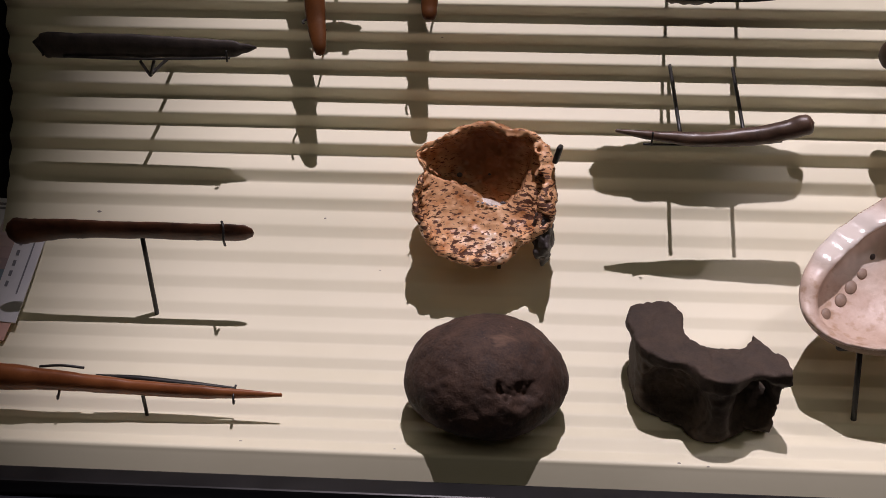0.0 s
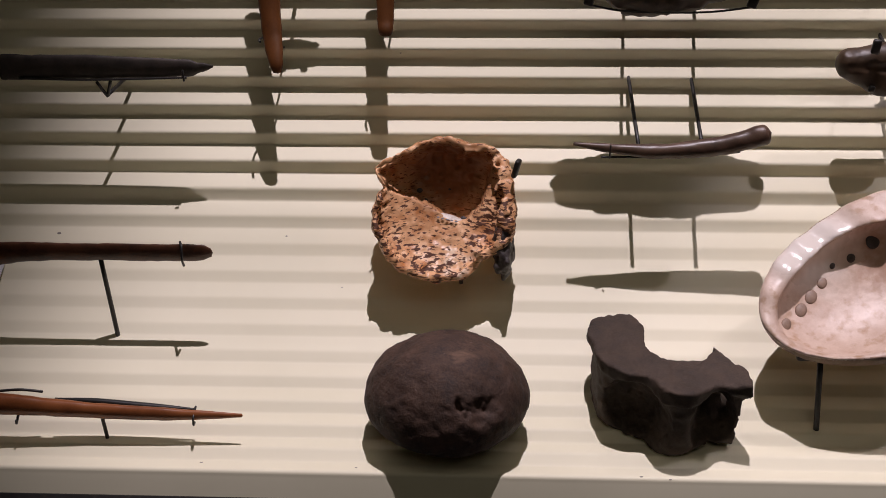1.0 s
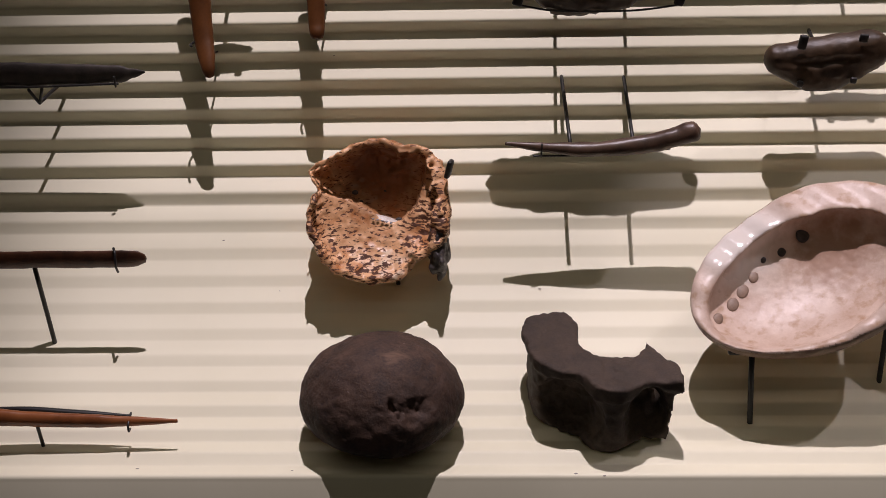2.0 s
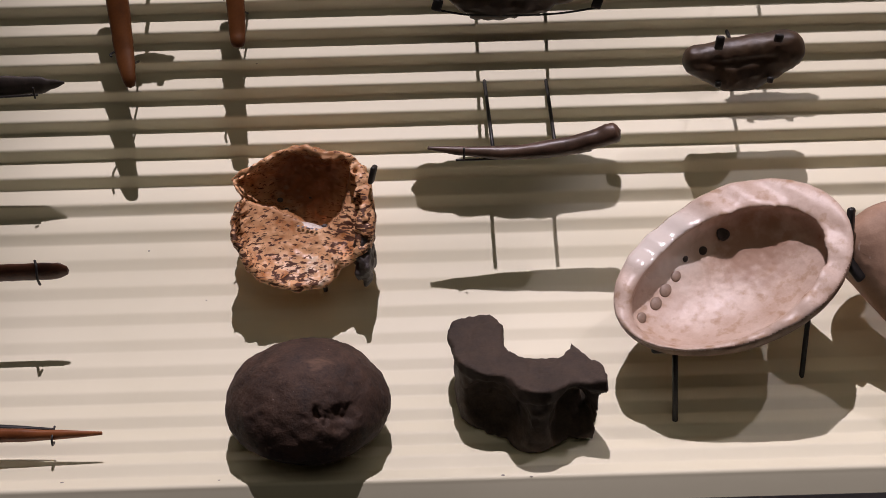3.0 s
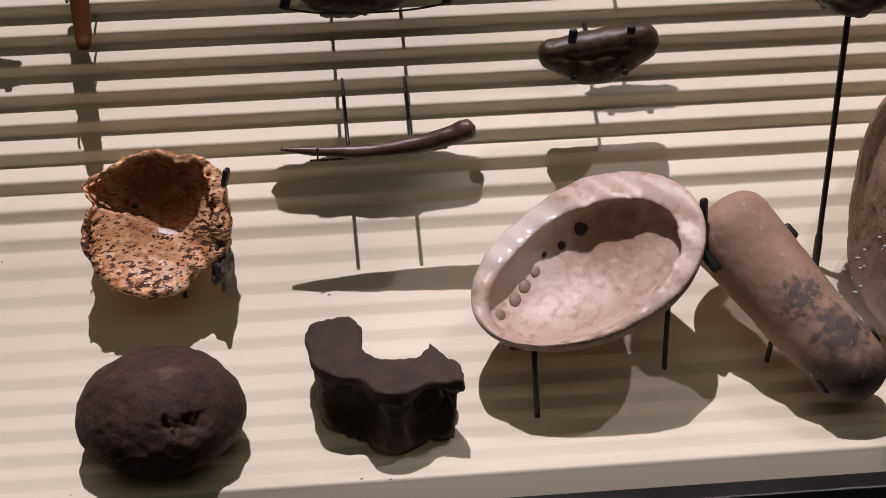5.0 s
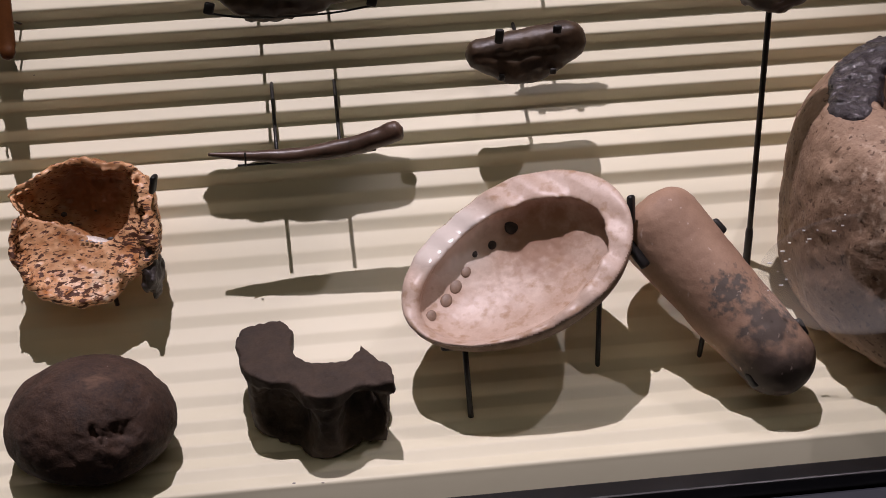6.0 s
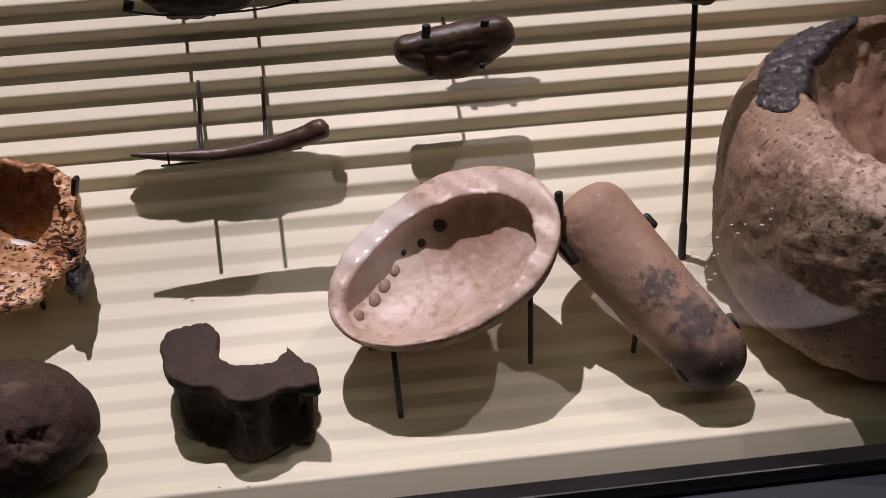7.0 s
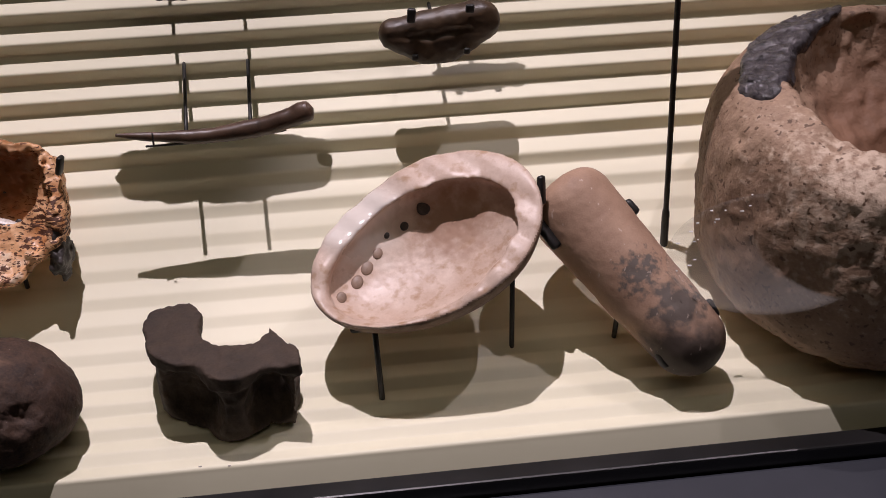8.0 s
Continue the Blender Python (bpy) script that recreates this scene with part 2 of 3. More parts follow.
def build_backing():
    bm = bmesh.new()
    ss = np.arange(-0.0235, 0.86, PITCH / 22)
    xs = np.arange(-0.437, 1.45, 0.03)
    rows = [[bm.verts.new((x, *wavy(s))) for x in xs] for s in ss]
    for a, b in zip(rows, rows[1:]):
        for k in range(len(xs) - 1):
            bm.faces.new((a[k], a[k + 1], b[k + 1], b[k]))
    mesh = bpy.data.meshes.new("wall_back")
    bm.to_mesh(mesh)
    bm.free()
    mesh.polygons.foreach_set("use_smooth", [True] * len(mesh.polygons))
    mesh.materials.append(SHEET)
    ob = new("wall_back", mesh)
    thick = ob.modifiers.new("thickness", "SOLIDIFY")
    thick.thickness, thick.offset = 0.0015, -1
    return tagged(ob, "cream corrugated sheet curving from floor up to back wall", "wall", kind="structure")


build_backing()


# ---- building helpers ----


def thing(name, label, category, at=(0, 0, 0), group=""):
    ob = new(name)
    ob.location = at
    ob.empty_display_size = 0.02
    return tagged(ob, label, category, group)


def part(name, mesh, mat, parent, label=""):
    mesh.materials.append(mat)
    ob = new(name, mesh)
    ob.parent = parent
    base = Matrix.Translation(parent.location)
    if parent.parent:
        base = Matrix()
    ob.matrix_parent_inverse = base.inverted()
    return tagged(ob, label)


def stone(name, mesh, mat, label, category):
    mesh.materials.append(mat)
    return tagged(new(name, mesh), label, category)


def finish(bm, name, smooth=True):
    bmesh.ops.recalc_face_normals(bm, faces=bm.faces)
    mesh = bpy.data.meshes.new(name)
    bm.to_mesh(mesh)
    bm.free()
    if smooth:
        mesh.polygons.foreach_set("use_smooth", [True] * len(mesh.polygons))
    return mesh


def limb(name, points, radii, flat=1.0, wobble=0.0, seed=0, sides=16, steps=8, side=(0, 1, 0)):
    """A tapered tube through points; flat squeezes it along side; wobble roughens it."""
    pts = [Vector(p) for p in points]
    path = []
    for k in range(len(pts) - 1):
        p0, p1, p2, p3 = pts[max(k - 1, 0)], pts[k], pts[k + 1], pts[min(k + 2, len(pts) - 1)]
        for j in range(steps + (k == len(pts) - 2)):
            t = j / steps
            p = 0.5 * (2 * p1 + (p2 - p0) * t + (2 * p0 - 5 * p1 + 4 * p2 - p3) * t * t + (3 * p1 - p0 - 3 * p2 + p3) * t ** 3)
            e = t * t * (3 - 2 * t)
            path.append((p, radii[k] + (radii[k + 1] - radii[k]) * e))
    bm = bmesh.new()
    rings = []
    for k, (p, r) in enumerate(path):
        d = (path[min(k + 1, len(path) - 1)][0] - path[max(k - 1, 0)][0]).normalized()
        b = Vector(side)
        b = (b - d * b.dot(d)).normalized()
        c = d.cross(b)
        ring = []
        for j in range(sides):
            a = 2 * math.pi * j / sides
            q = p + (b * math.cos(a) * flat + c * math.sin(a)) * r
            if wobble:
                q += (q - p) * wobble * noise.noise(Vector((q.x * 90 + seed, q.y * 90, q.z * 90))) + (q - p) * wobble * 0.5 * noise.noise(Vector((q.x * 300 + seed, q.y * 300, q.z * 300)))
            ring.append(bm.verts.new(q))
        rings.append(ring)
    for a, b in zip(rings, rings[1:]):
        for j in range(sides):
            bm.faces.new((a[j], a[(j + 1) % sides], b[(j + 1) % sides], b[j]))
    for ring, (p, r), (p2, _) in ((rings[0], path[0], path[1]), (rings[-1], path[-1], path[-2])):
        tip = bm.verts.new(p + (p - p2).normalized() * r * 0.35)
        for j in range(sides):
            bm.faces.new((ring[j], ring[(j + 1) % sides], tip))
    return finish(bm, name)


def rod(name, a, b, r=0.0021):
    a, b = Vector(a), Vector(b)
    return limb(name, (a, a.lerp(b, 0.5), b), (r, r, r), sides=10, steps=2, side=(0.13, 0.9, 0.31))


def box(name, low, high, bevel=0.001, turn=None):
    bm = bmesh.new()
    bmesh.ops.create_cube(bm, size=1)
    low, high = Vector(low), Vector(high)
    for v in bm.verts:
        v.co = Vector(((v.co.x + 0.5) * (high.x - low.x), (v.co.y + 0.5) * (high.y - low.y), (v.co.z + 0.5) * (high.z - low.z))) + low
    if bevel:
        bmesh.ops.bevel(bm, geom=bm.edges[:], offset=bevel, segments=2, affect="EDGES", profile=0.5)
    if turn is not None:
        bmesh.ops.transform(bm, matrix=turn, verts=bm.verts)
    return finish(bm, name, False)


def clip(name, at, size, along, out):
    """A small padded hook: a rounded tab whose long side lies along one way and whose thin side faces out."""
    along = Vector(along).normalized()
    out = Vector(out)
    out = (out - along * out.dot(along)).normalized()
    m = Matrix((along, out.cross(along), out)).transposed().to_4x4()
    m.translation = at
    bm = bmesh.new()
    bmesh.ops.create_cube(bm, size=1, matrix=Matrix.Diagonal((*size, 1)))
    bmesh.ops.bevel(bm, geom=bm.edges[:], offset=min(size) * 0.42, segments=3, affect="EDGES", profile=0.5)
    bmesh.ops.transform(bm, matrix=m, verts=bm.verts)
    return finish(bm, name)


def pad(name, at, wide, high, thick, along, out):
    """A rounded disc lying on a surface."""
    along, out = Vector(along).normalized(), Vector(out)
    out = (out - along * out.dot(along)).normalized()
    m = Matrix((along * wide, out.cross(along) * high, out * thick)).transposed().to_4x4()
    m.translation = at
    bm = bmesh.new()
    bmesh.ops.create_uvsphere(bm, u_segments=20, v_segments=10, radius=1, matrix=m)
    return finish(bm, name)


# ---- the case and the room that closes it ----
def structure(name, mesh, mat, label, category):
    mesh.materials.append(mat)
    return tagged(new(name, mesh), label, category, kind="structure")


structure("trim", box("trim", (-0.9, 0.6975, 0.79), (1.6, 0.7165, 0.8370), 0.002), RAIL, "black metal rail along front edge of display case", "rail")
structure("ledge", box("ledge", (-0.9, 0.46, 0.72), (1.6, 0.6965, 0.822), 0.004), LEDGE, "blue-black painted ledge in front of the case", "ledge")
structure("plinth", box("plinth", (-0.9, 0.50, 0.0), (1.6, 1.30, 0.718), 0), LEDGE, "blue-black painted plinth under the display case", "plinth")
structure("wall_end_left", box("wall_end_left", (-0.53, 0.72, 0.80), (-0.50, 1.34, 1.9), 0), ROOM, "dark painted end panel of display case", "wall")
structure("wall_end_right", box("wall_end_right", (1.50, 0.72, 0.80), (1.53, 1.34, 1.9), 0), ROOM, "dark painted end panel of display case", "wall")
structure("floor", box("floor", (-1.6, -1.4, -0.1), (2.4, 1.7, 0.0), 0), ROOM, "dark gallery floor", "floor")
structure("ceiling", box("ceiling", (-1.6, -1.4, 3.6), (2.4, 1.7, 3.7), 0), ROOM, "dark gallery ceiling", "ceiling")
structure("wall_north", box("wall_north", (-1.6, 1.6, 0), (2.4, 1.7, 3.6), 0), ROOM, "dark gallery wall behind the case", "wall")
structure("wall_south", box("wall_south", (-1.6, -1.4, 0), (2.4, -1.3, 3.6), 0), ROOM, "dark gallery wall behind the visitor", "wall")
structure("wall_west", box("wall_west", (-1.6, -1.3, 0), (-1.5, 1.6, 3.6), 0), ROOM, "dark gallery side wall", "wall")
structure("wall_east", box("wall_east", (2.3, -1.3, 0), (2.4, 1.6, 3.6), 0), ROOM, "dark gallery side wall", "wall")


# ---- round hammer stone ----
def hammer_stone(x, y, z):
    f = ellipsoid(x, y, z, (0.047, 0.785, 0.898), (0.0715, 0.060, 0.051))
    f = smax(f, ellipsoid(x, y, z, (0.047, 0.79, 0.875), (0.080, 0.07, 0.077)), 0.012)
    chip = ellipsoid(x, y, z, (0.090, 0.732, 0.921), (0.032, 0.015, 0.015)) + 0.0040 * rough(x, y, z, 0.010, 7)
    f = smax(f, -chip, 0.004)
    return f - 0.0016 * rough(x, y, z, 0.040, 3) - 0.0007 * rough(x, y, z, 0.007, 5)


stone("hammer_stone", solid("hammer_stone", hammer_stone, (-0.04, 0.71, 0.835), (0.135, 0.86, 0.965), 0.0016), DARK, "round dark brown cobble with a chipped pit, on the case floor", "stone")


# ---- notched stone ----
def notched_stone(x, y, z):
    flat = lambda a, b, r: capsule(x, y, 0 * z, (*a, 0), (*b, 0), r, r)
    plan = smin(flat((0.1945, 0.838), (0.199, 0.812), 0.0262), flat((0.207, 0.802), (0.262, 0.792), 0.0245), 0.010)
    corner = np.maximum(np.maximum(0.831 * (x - 0.2775) + 0.556 * (y - 0.8215), x - 0.3005), np.maximum(np.abs(y - 0.796) - 0.029, 0.235 - x))
    plan = smin(smin(plan, corner, 0.004), flat((0.2446, 0.776), (0.2446, 0.79), 0.0235), 0.010)
    plan = smax(plan, -flat((0.2468, 0.828), (0.2506, 0.860), 0.0306), 0.001)
    core = smin(plan, flat((0.225, 0.805), (0.272, 0.803), 0.018), 0.006)
    slope = 0.03 * (x - 0.26)
    slab = smax(smax(plan, z - (0.9245 - slope), 0.003), 0.910 - slope - z, 0.006)
    waist = smax(smax(core + 0.006, z - 0.915, 0.004), 0.852 - z, 0.004)
    foot = smax(smin(flat((0.205, 0.815), (0.276, 0.808), 0.021), flat((0.240, 0.790), (0.240, 0.782), 0.017), 0.01), np.abs(z - 0.864) - 0.014, 0.005)
    f = smin(smin(slab, waist, 0.006), foot, 0.008)
    f = smax(f, -ellipsoid(x, y, z, (0.201, 0.754, 0.884), (0.037, 0.054, 0.038)), 0.003)
    f = smax(f, -ellipsoid(x, y, z, (0.2735, 0.750, 0.884), (0.0225, 0.048, 0.033)), 0.003)
    f = smin(f, capsule(x, y, z, (0.2445, 0.781, 0.910), (0.2405, 0.784, 0.858), 0.009, 0.012), 0.010)
    return f - 0.0021 * rough(x, y, z, 0.024, 11) - 0.0007 * rough(x, y, z, 0.005, 13)


stone("notched_stone", solid("notched_stone", notched_stone, (0.155, 0.735, 0.842), (0.32, 0.88, 0.956), 0.0014), DARK2, "dark grey carved stone with a round notch and two hollows", "stone")


# ---- cupped bone fragment on its mount ----
BONE_AT = Vector((0.040, 0.930, 0.992))
BONE_N = Vector((0.06, -0.79, 0.61)).normalized()
BONE_U = Vector((1, 0, 0)) - BONE_N * BONE_N.x
BONE_U.normalize()
BONE_V = BONE_N.cross(BONE_U)
BONE_DEEP = 0.052
SHELF_A, SHELF_B = (-0.07, -0.055, -0.03, -0.012, 0.004, 0.020, 0.034, 0.042, 0.055, 0.08), (0.026, 0.020, 0.015, 0.006, -0.006, -0.007, 0.006, 0.036, 0.080, 0.10)
TURNS = (0, 27, 41, 56, 70, 85, 99, 118, 136, 149, 158, 172, 196, 225, 256, 287, 307, 318, 331, 360)
REACH = (0.065, 0.069, 0.0755, 0.074, 0.066, 0.0685, 0.069, 0.067, 0.069, 0.0775, 0.063, 0.064, 0.068, 0.068, 0.066, 0.064, 0.056, 0.060, 0.066, 0.065)


def bone_local(x, y, z):
    x, y, z = x - BONE_AT.x, y - BONE_AT.y, z - BONE_AT.z
    return [x * e.x + y * e.y + z * e.z for e in (BONE_U, BONE_V, BONE_N)]


def bone_world(a, b, c):
    return BONE_AT + BONE_U * a + BONE_V * b + BONE_N * c


def bone_fragment(x, y, z):
    """A cup open to the front, with a ragged rim, thin above and spongy and thick on one side."""
    a, b, c = bone_local(x, y, z)
    turn = np.degrees(np.arctan2(b, a)) % 360
    reach = np.interp(turn, TURNS, REACH) + 0.0016 * rough(x, y, z, 0.012, 22)
    r = np.sqrt(a * a + b * b + 1e-9)
    f = (np.sqrt((r / reach) ** 2 + (c / BONE_DEEP) ** 2) - 1) * 0.055
    lip = 0.010 - 0.05 * np.abs(b) + 0.10 * np.maximum(a - 0.03, 0) - 0.25 * np.maximum(-b - 0.035, 0) + 0.004 * rough(x, y, z, 0.014, 27)
    f = smax(f, c - lip, 0.0025)
    ha = a + 0.004
    cave = np.clip((b - np.interp(a, SHELF_A, SHELF_B) + 0.0015 * rough(x, y, z, 0.010, 29)) / 0.007, 0, 1)
    deep = 0.021 + 0.022 * cave
    hollow = (np.sqrt((np.sqrt(ha * ha + b * b + 1e-9) / (reach - 0.0068)) ** 2 + ((c - 0.003) / deep) ** 2) - 1) * 0.026
    f = smax(f, -hollow, 0.002)
    f = smax(f, -ellipsoid(a, b, c, (-0.068, 0.021, 0.004), (0.014, 0.0040, 0.030)), 0.002)
    return f - 0.0012 * rough(x, y, z, 0.018, 21) - 0.0007 * rough(x, y, z, 0.0045, 23)


fragment = thing("bone_fragment", "cup-shaped orange-tan bone fragment, pitted and dark-speckled", "bone", (0.04, 0.95, 0.91))
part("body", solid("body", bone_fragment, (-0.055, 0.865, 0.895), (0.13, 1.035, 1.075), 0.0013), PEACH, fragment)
burnt = bone_world(0.055, -0.034, -0.010)
part("burnt_edge", solid("burnt_edge", lambda x, y, z: ellipsoid(x, y, z, tuple(burnt), (0.010, 0.020, 0.021)) - 0.004 * rough(x, y, z, 0.010, 31), tuple(burnt - Vector((0.022, 0.03, 0.032))), tuple(burnt + Vector((0.022, 0.03, 0.032))), 0.0012), CHIP, fragment, "charred black edge of the bone")


def on_bone(a, b):
    """The cup's inner surface at (a, b), found along the cup's axis from the open side."""
    c = 0.02
    while c > -0.06 and bone_fragment(*(np.array([v]) for v in bone_world(a, b, c)))[0] > 0:
        c -= 0.0005
    return bone_world(a, b, c)


plate = part("ink_label", pad("ink_label", on_bone(0.004, -0.005), 0.017, 0.0058, 0.0022, BONE_U - BONE_V * 0.25, BONE_N + BONE_V * 0.5), LABEL, fragment, "strip of glossy white lacquer with faint marks")
for k in range(5):
    part("mark", pad("mark", on_bone(-0.006 + 0.0042 * k, -0.0035 - 0.001 * k) + BONE_N * 0.0022, 0.0014, 0.0008, 0.0004, BONE_U, BONE_N + BONE_V * 0.5), INK, plate)
for a0, b0, r0 in ((-0.024, 0.024, 0.0034), (-0.018, 0.015, 0.0022), (0.005, 0.026, 0.0018), (0.018, -0.004, 0.0036)):
    part("pit", pad("pit", on_bone(a0, b0), r0, r0 * 0.8, 0.0012, BONE_U, BONE_N), CHIP, fragment, "small dark pit")
mount = thing("metal_mount", "thin black metal stand holding the bone fragment", "display mount", (0.05, 0.93, 0.905), "display mounts")
part("rod", rod("rod", (0.054, 0.933, 0.911), (0.052, 0.934, 0.958)), BLACK, mount)
part("clip", clip("clip", (0.105, 0.938, 1.033), (0.018, 0.009, 0.005), (0.25, 0, 1), (1, -0.3, 0.2)), BLACK, mount)

# ---- antler tine on two rods ----
stone("antler_tine", limb("antler_tine", ((0.1560, 0.9450, 1.0547), (0.1880, 0.9450, 1.0507), (0.2290, 0.9450, 1.0477), (0.2690, 0.9450, 1.0507), (0.2990, 0.9450, 1.0567), (0.3225, 0.9450, 1.0647), (0.3275, 0.9450, 1.0665)), (0.0016, 0.0043, 0.0068, 0.0082, 0.0090, 0.0094, 0.0068), 0.95, 0.10, 3, 20, 10), HORN, "polished dark brown antler tine tapering to a point", "antler")
mount = thing("metal_mount", "black wire cradle on two rods fixed in the back wall", "display mount", (0.2420, 1.0500, 1.0700), "display mounts")
part("rod", rod("rod", (0.2115, 1.0620, 1.0760), (0.2155, 0.9550, 1.0457), 0.0018), BLACK, mount)
part("rod", rod("rod", (0.2715, 1.0620, 1.0750), (0.2725, 0.9550, 1.0467), 0.0018), BLACK, mount)
part("cradle", limb("cradle", ((0.1810, 0.9400, 1.0442), (0.2150, 0.9460, 1.0412), (0.2550, 0.9460, 1.0415), (0.3040, 0.9440, 1.0482)), (0.0011,) * 4, sides=8), BLACK, mount)
part("hook", rod("hook", (0.1880, 0.9380, 1.0442), (0.1885, 0.9385, 1.0572), 0.0009), BLACK, mount)

# ---- dark bone tool on a rod ----
stone("bone_tool", limb("bone_tool", ((-0.397, 0.884, 0.969), (-0.388, 0.884, 0.9685), (-0.372, 0.884, 0.970), (-0.345, 0.884, 0.9725), (-0.310, 0.884, 0.9732), (-0.272, 0.884, 0.9732), (-0.220, 0.884, 0.9732), (-0.190, 0.884, 0.9735), (-0.178, 0.884, 0.974), (-0.1695, 0.884, 0.974)), (0.0085, 0.0145, 0.0130, 0.0105, 0.0094, 0.0090, 0.0090, 0.0092, 0.0085, 0.0048), 0.32, 0.08, 9, 20, 8), BONE, "long dark brown polished bone tool with a knobbed end", "bone tool")
mount = thing("metal_mount", "upright black rod under the dark bone tool", "display mount", (-0.27, 0.884, 0.88), "display mounts")
part("rod", rod("rod", (-0.270, 0.884, 0.876), (-0.2725, 0.885, 0.966), 0.0022), BLACK, mount)
part("hook", limb("hook", ((-0.194, 0.877, 0.964), (-0.194, 0.874, 0.973), (-0.194, 0.878, 0.983), (-0.1965, 0.884, 0.985)), (0.0012,) * 4, sides=8), BLACK, mount)

# ---- reddish wooden awl on a rod ----
stone("wooden_awl", limb("wooden_awl", ((-0.47, 0.772, 0.886), (-0.41, 0.772, 0.888), (-0.372, 0.772, 0.8885), (-0.335, 0.772, 0.8868), (-0.298, 0.772, 0.8842), (-0.2544, 0.772, 0.8810), (-0.2045, 0.772, 0.8790), (-0.172, 0.772, 0.8783), (-0.1305, 0.772, 0.8785)), (0.008, 0.0128, 0.0132, 0.0104, 0.0088, 0.0074, 0.0066, 0.0048, 0.0019), 0.7, 0.06, 5, 20, 8), WOOD, "long reddish-brown wooden awl tapering to a point", "awl")
mount = thing("metal_mount", "black wire cradle on a short rod under the awl", "display mount", (-0.255, 0.774, 0.848), "display mounts")
part("rod", rod("rod", (-0.2545, 0.775, 0.842), (-0.2550, 0.774, 0.877), 0.0017), BLACK, mount)
part("cradle", limb("cradle", ((-0.296, 0.780, 0.8870), (-0.255, 0.780, 0.8845), (-0.215, 0.779, 0.8815), (-0.173, 0.778, 0.8795)), (0.0012, 0.0030, 0.0030, 0.0012), sides=8), BLACK, mount)
part("hook", limb("hook", ((-0.172, 0.779, 0.882), (-0.172, 0.767, 0.879), (-0.172, 0.765, 0.873), (-0.173, 0.772, 0.870)), (0.0010,) * 4, sides=8), BLACK, mount)
part("hook", limb("hook", ((-0.306, 0.781, 0.894), (-0.325, 0.779, 0.8975), (-0.344, 0.777, 0.897)), (0.0012,) * 3, sides=8), BLACK, mount)
part("hook", limb("hook", ((-0.330, 0.779, 0.875), (-0.328, 0.765, 0.872), (-0.327, 0.763, 0.876)), (0.0012,) * 3, sides=8), BLACK, mount)

# ---- grey wooden blade high on the wall ----
stone("wooden_point", limb("wooden_point", ((-0.379, 1.0, 1.1025), (-0.372, 1.0, 1.1028), (-0.312, 1.0, 1.1035), (-0.2425, 1.0, 1.1025), (-0.2025, 1.0, 1.1028), (-0.188, 1.0, 1.1032), (-0.1765, 1.0, 1.1045)), (0.0105, 0.0128, 0.0122, 0.0105, 0.0085, 0.0048, 0.0012), 0.35, 0.10, 15, 20, 8), CHAR, "weathered dark grey flat wooden point with a sharp tip", "wooden tool")
mount = thing("metal_mount", "black wire cradle fixed in the back wall under the blade", "display mount", (-0.289, 1.04, 1.06), "display mounts")
part("cradle", limb("cradle", ((-0.360, 0.996, 1.0935), (-0.30, 0.996, 1.0922), (-0.25, 0.996, 1.0932), (-0.2015, 0.996, 1.0948)), (0.0012,) * 4, sides=8), BLACK, mount)
part("arm", rod("arm", (-0.2870, 0.996, 1.0900), (-0.2815, 1.001, 1.0740), 0.0015), BLACK, mount)
part("arm", rod("arm", (-0.2740, 0.996, 1.0905), (-0.2805, 1.001, 1.0740), 0.0015), BLACK, mount)
part("rod", rod("rod", (-0.2810, 1.000, 1.0740), (-0.2690, 1.056, 1.0760), 0.0018), BLACK, mount)
part("hook", rod("hook", (-0.2035, 0.993, 1.0925), (-0.2035, 0.993, 1.1035), 0.0010), BLACK, mount)

# ---- two hanging amber tools ----
stone("pointed_tool", limb("pointed_tool", ((-0.1180, 1.006, 1.0960), (-0.1190, 1.009, 1.104), (-0.1215, 1.018, 1.116), (-0.1245, 1.032, 1.138), (-0.128, 1.052, 1.19), (-0.130, 1.066, 1.25)), (0.0042, 0.0066, 0.0086, 0.0100, 0.0110, 0.008), 0.5, 0.05, 25, 18), WOOD2, "amber-brown tapered wooden tool leaning along the back wall", "wooden tool")
stone("pointed_tool", limb("pointed_tool", ((-0.0163, 1.020, 1.1270), (-0.0165, 1.022, 1.1325), (-0.0168, 1.030, 1.146), (-0.0180, 1.050, 1.20), (-0.019, 1.068, 1.26)), (0.0052, 0.0070, 0.0080, 0.0098, 0.008), 0.5, 0.05, 29, 18), WOOD2, "amber-brown blunt wooden tool leaning along the back wall", "wooden tool")
for x0, y0, z0 in ((-0.1325, 1.020, 1.121), (-0.0265, 1.040, 1.165)):
    mount = thing("metal_mount", "small black hook holding a hanging wooden tool", "display mount", (x0, 1.05, z0), "display mounts")
    part("hook", limb("hook", ((x0, y0 - 0.008, z0 + 0.003), (x0 - 0.002, y0, z0 + 0.002), (x0 + 0.004, y0 + 0.02, z0), (x0 + 0.004, 1.085, z0 - 0.004)), (0.0011,) * 4, sides=8), BLACK, mount)
    part("hook", rod("hook", (x0 + 0.011, y0 + 0.004, z0 - 0.012), (x0 + 0.014, 1.072, z0 - 0.026), 0.0010), BLACK, mount)


# ---- boat-shaped dark object near the top ----
def boat(x, y, z):
    f = ellipsoid(x, y, z, (0.239, 1.012, 1.196), (0.088, 0.014, 0.0445))
    f = smin(f, ellipsoid(x, y, z, (0.239, 1.012, 1.206), (0.075, 0.017, 0.03)), 0.01)
    return f - 0.002 * rough(x, y, z, 0.02, 41)


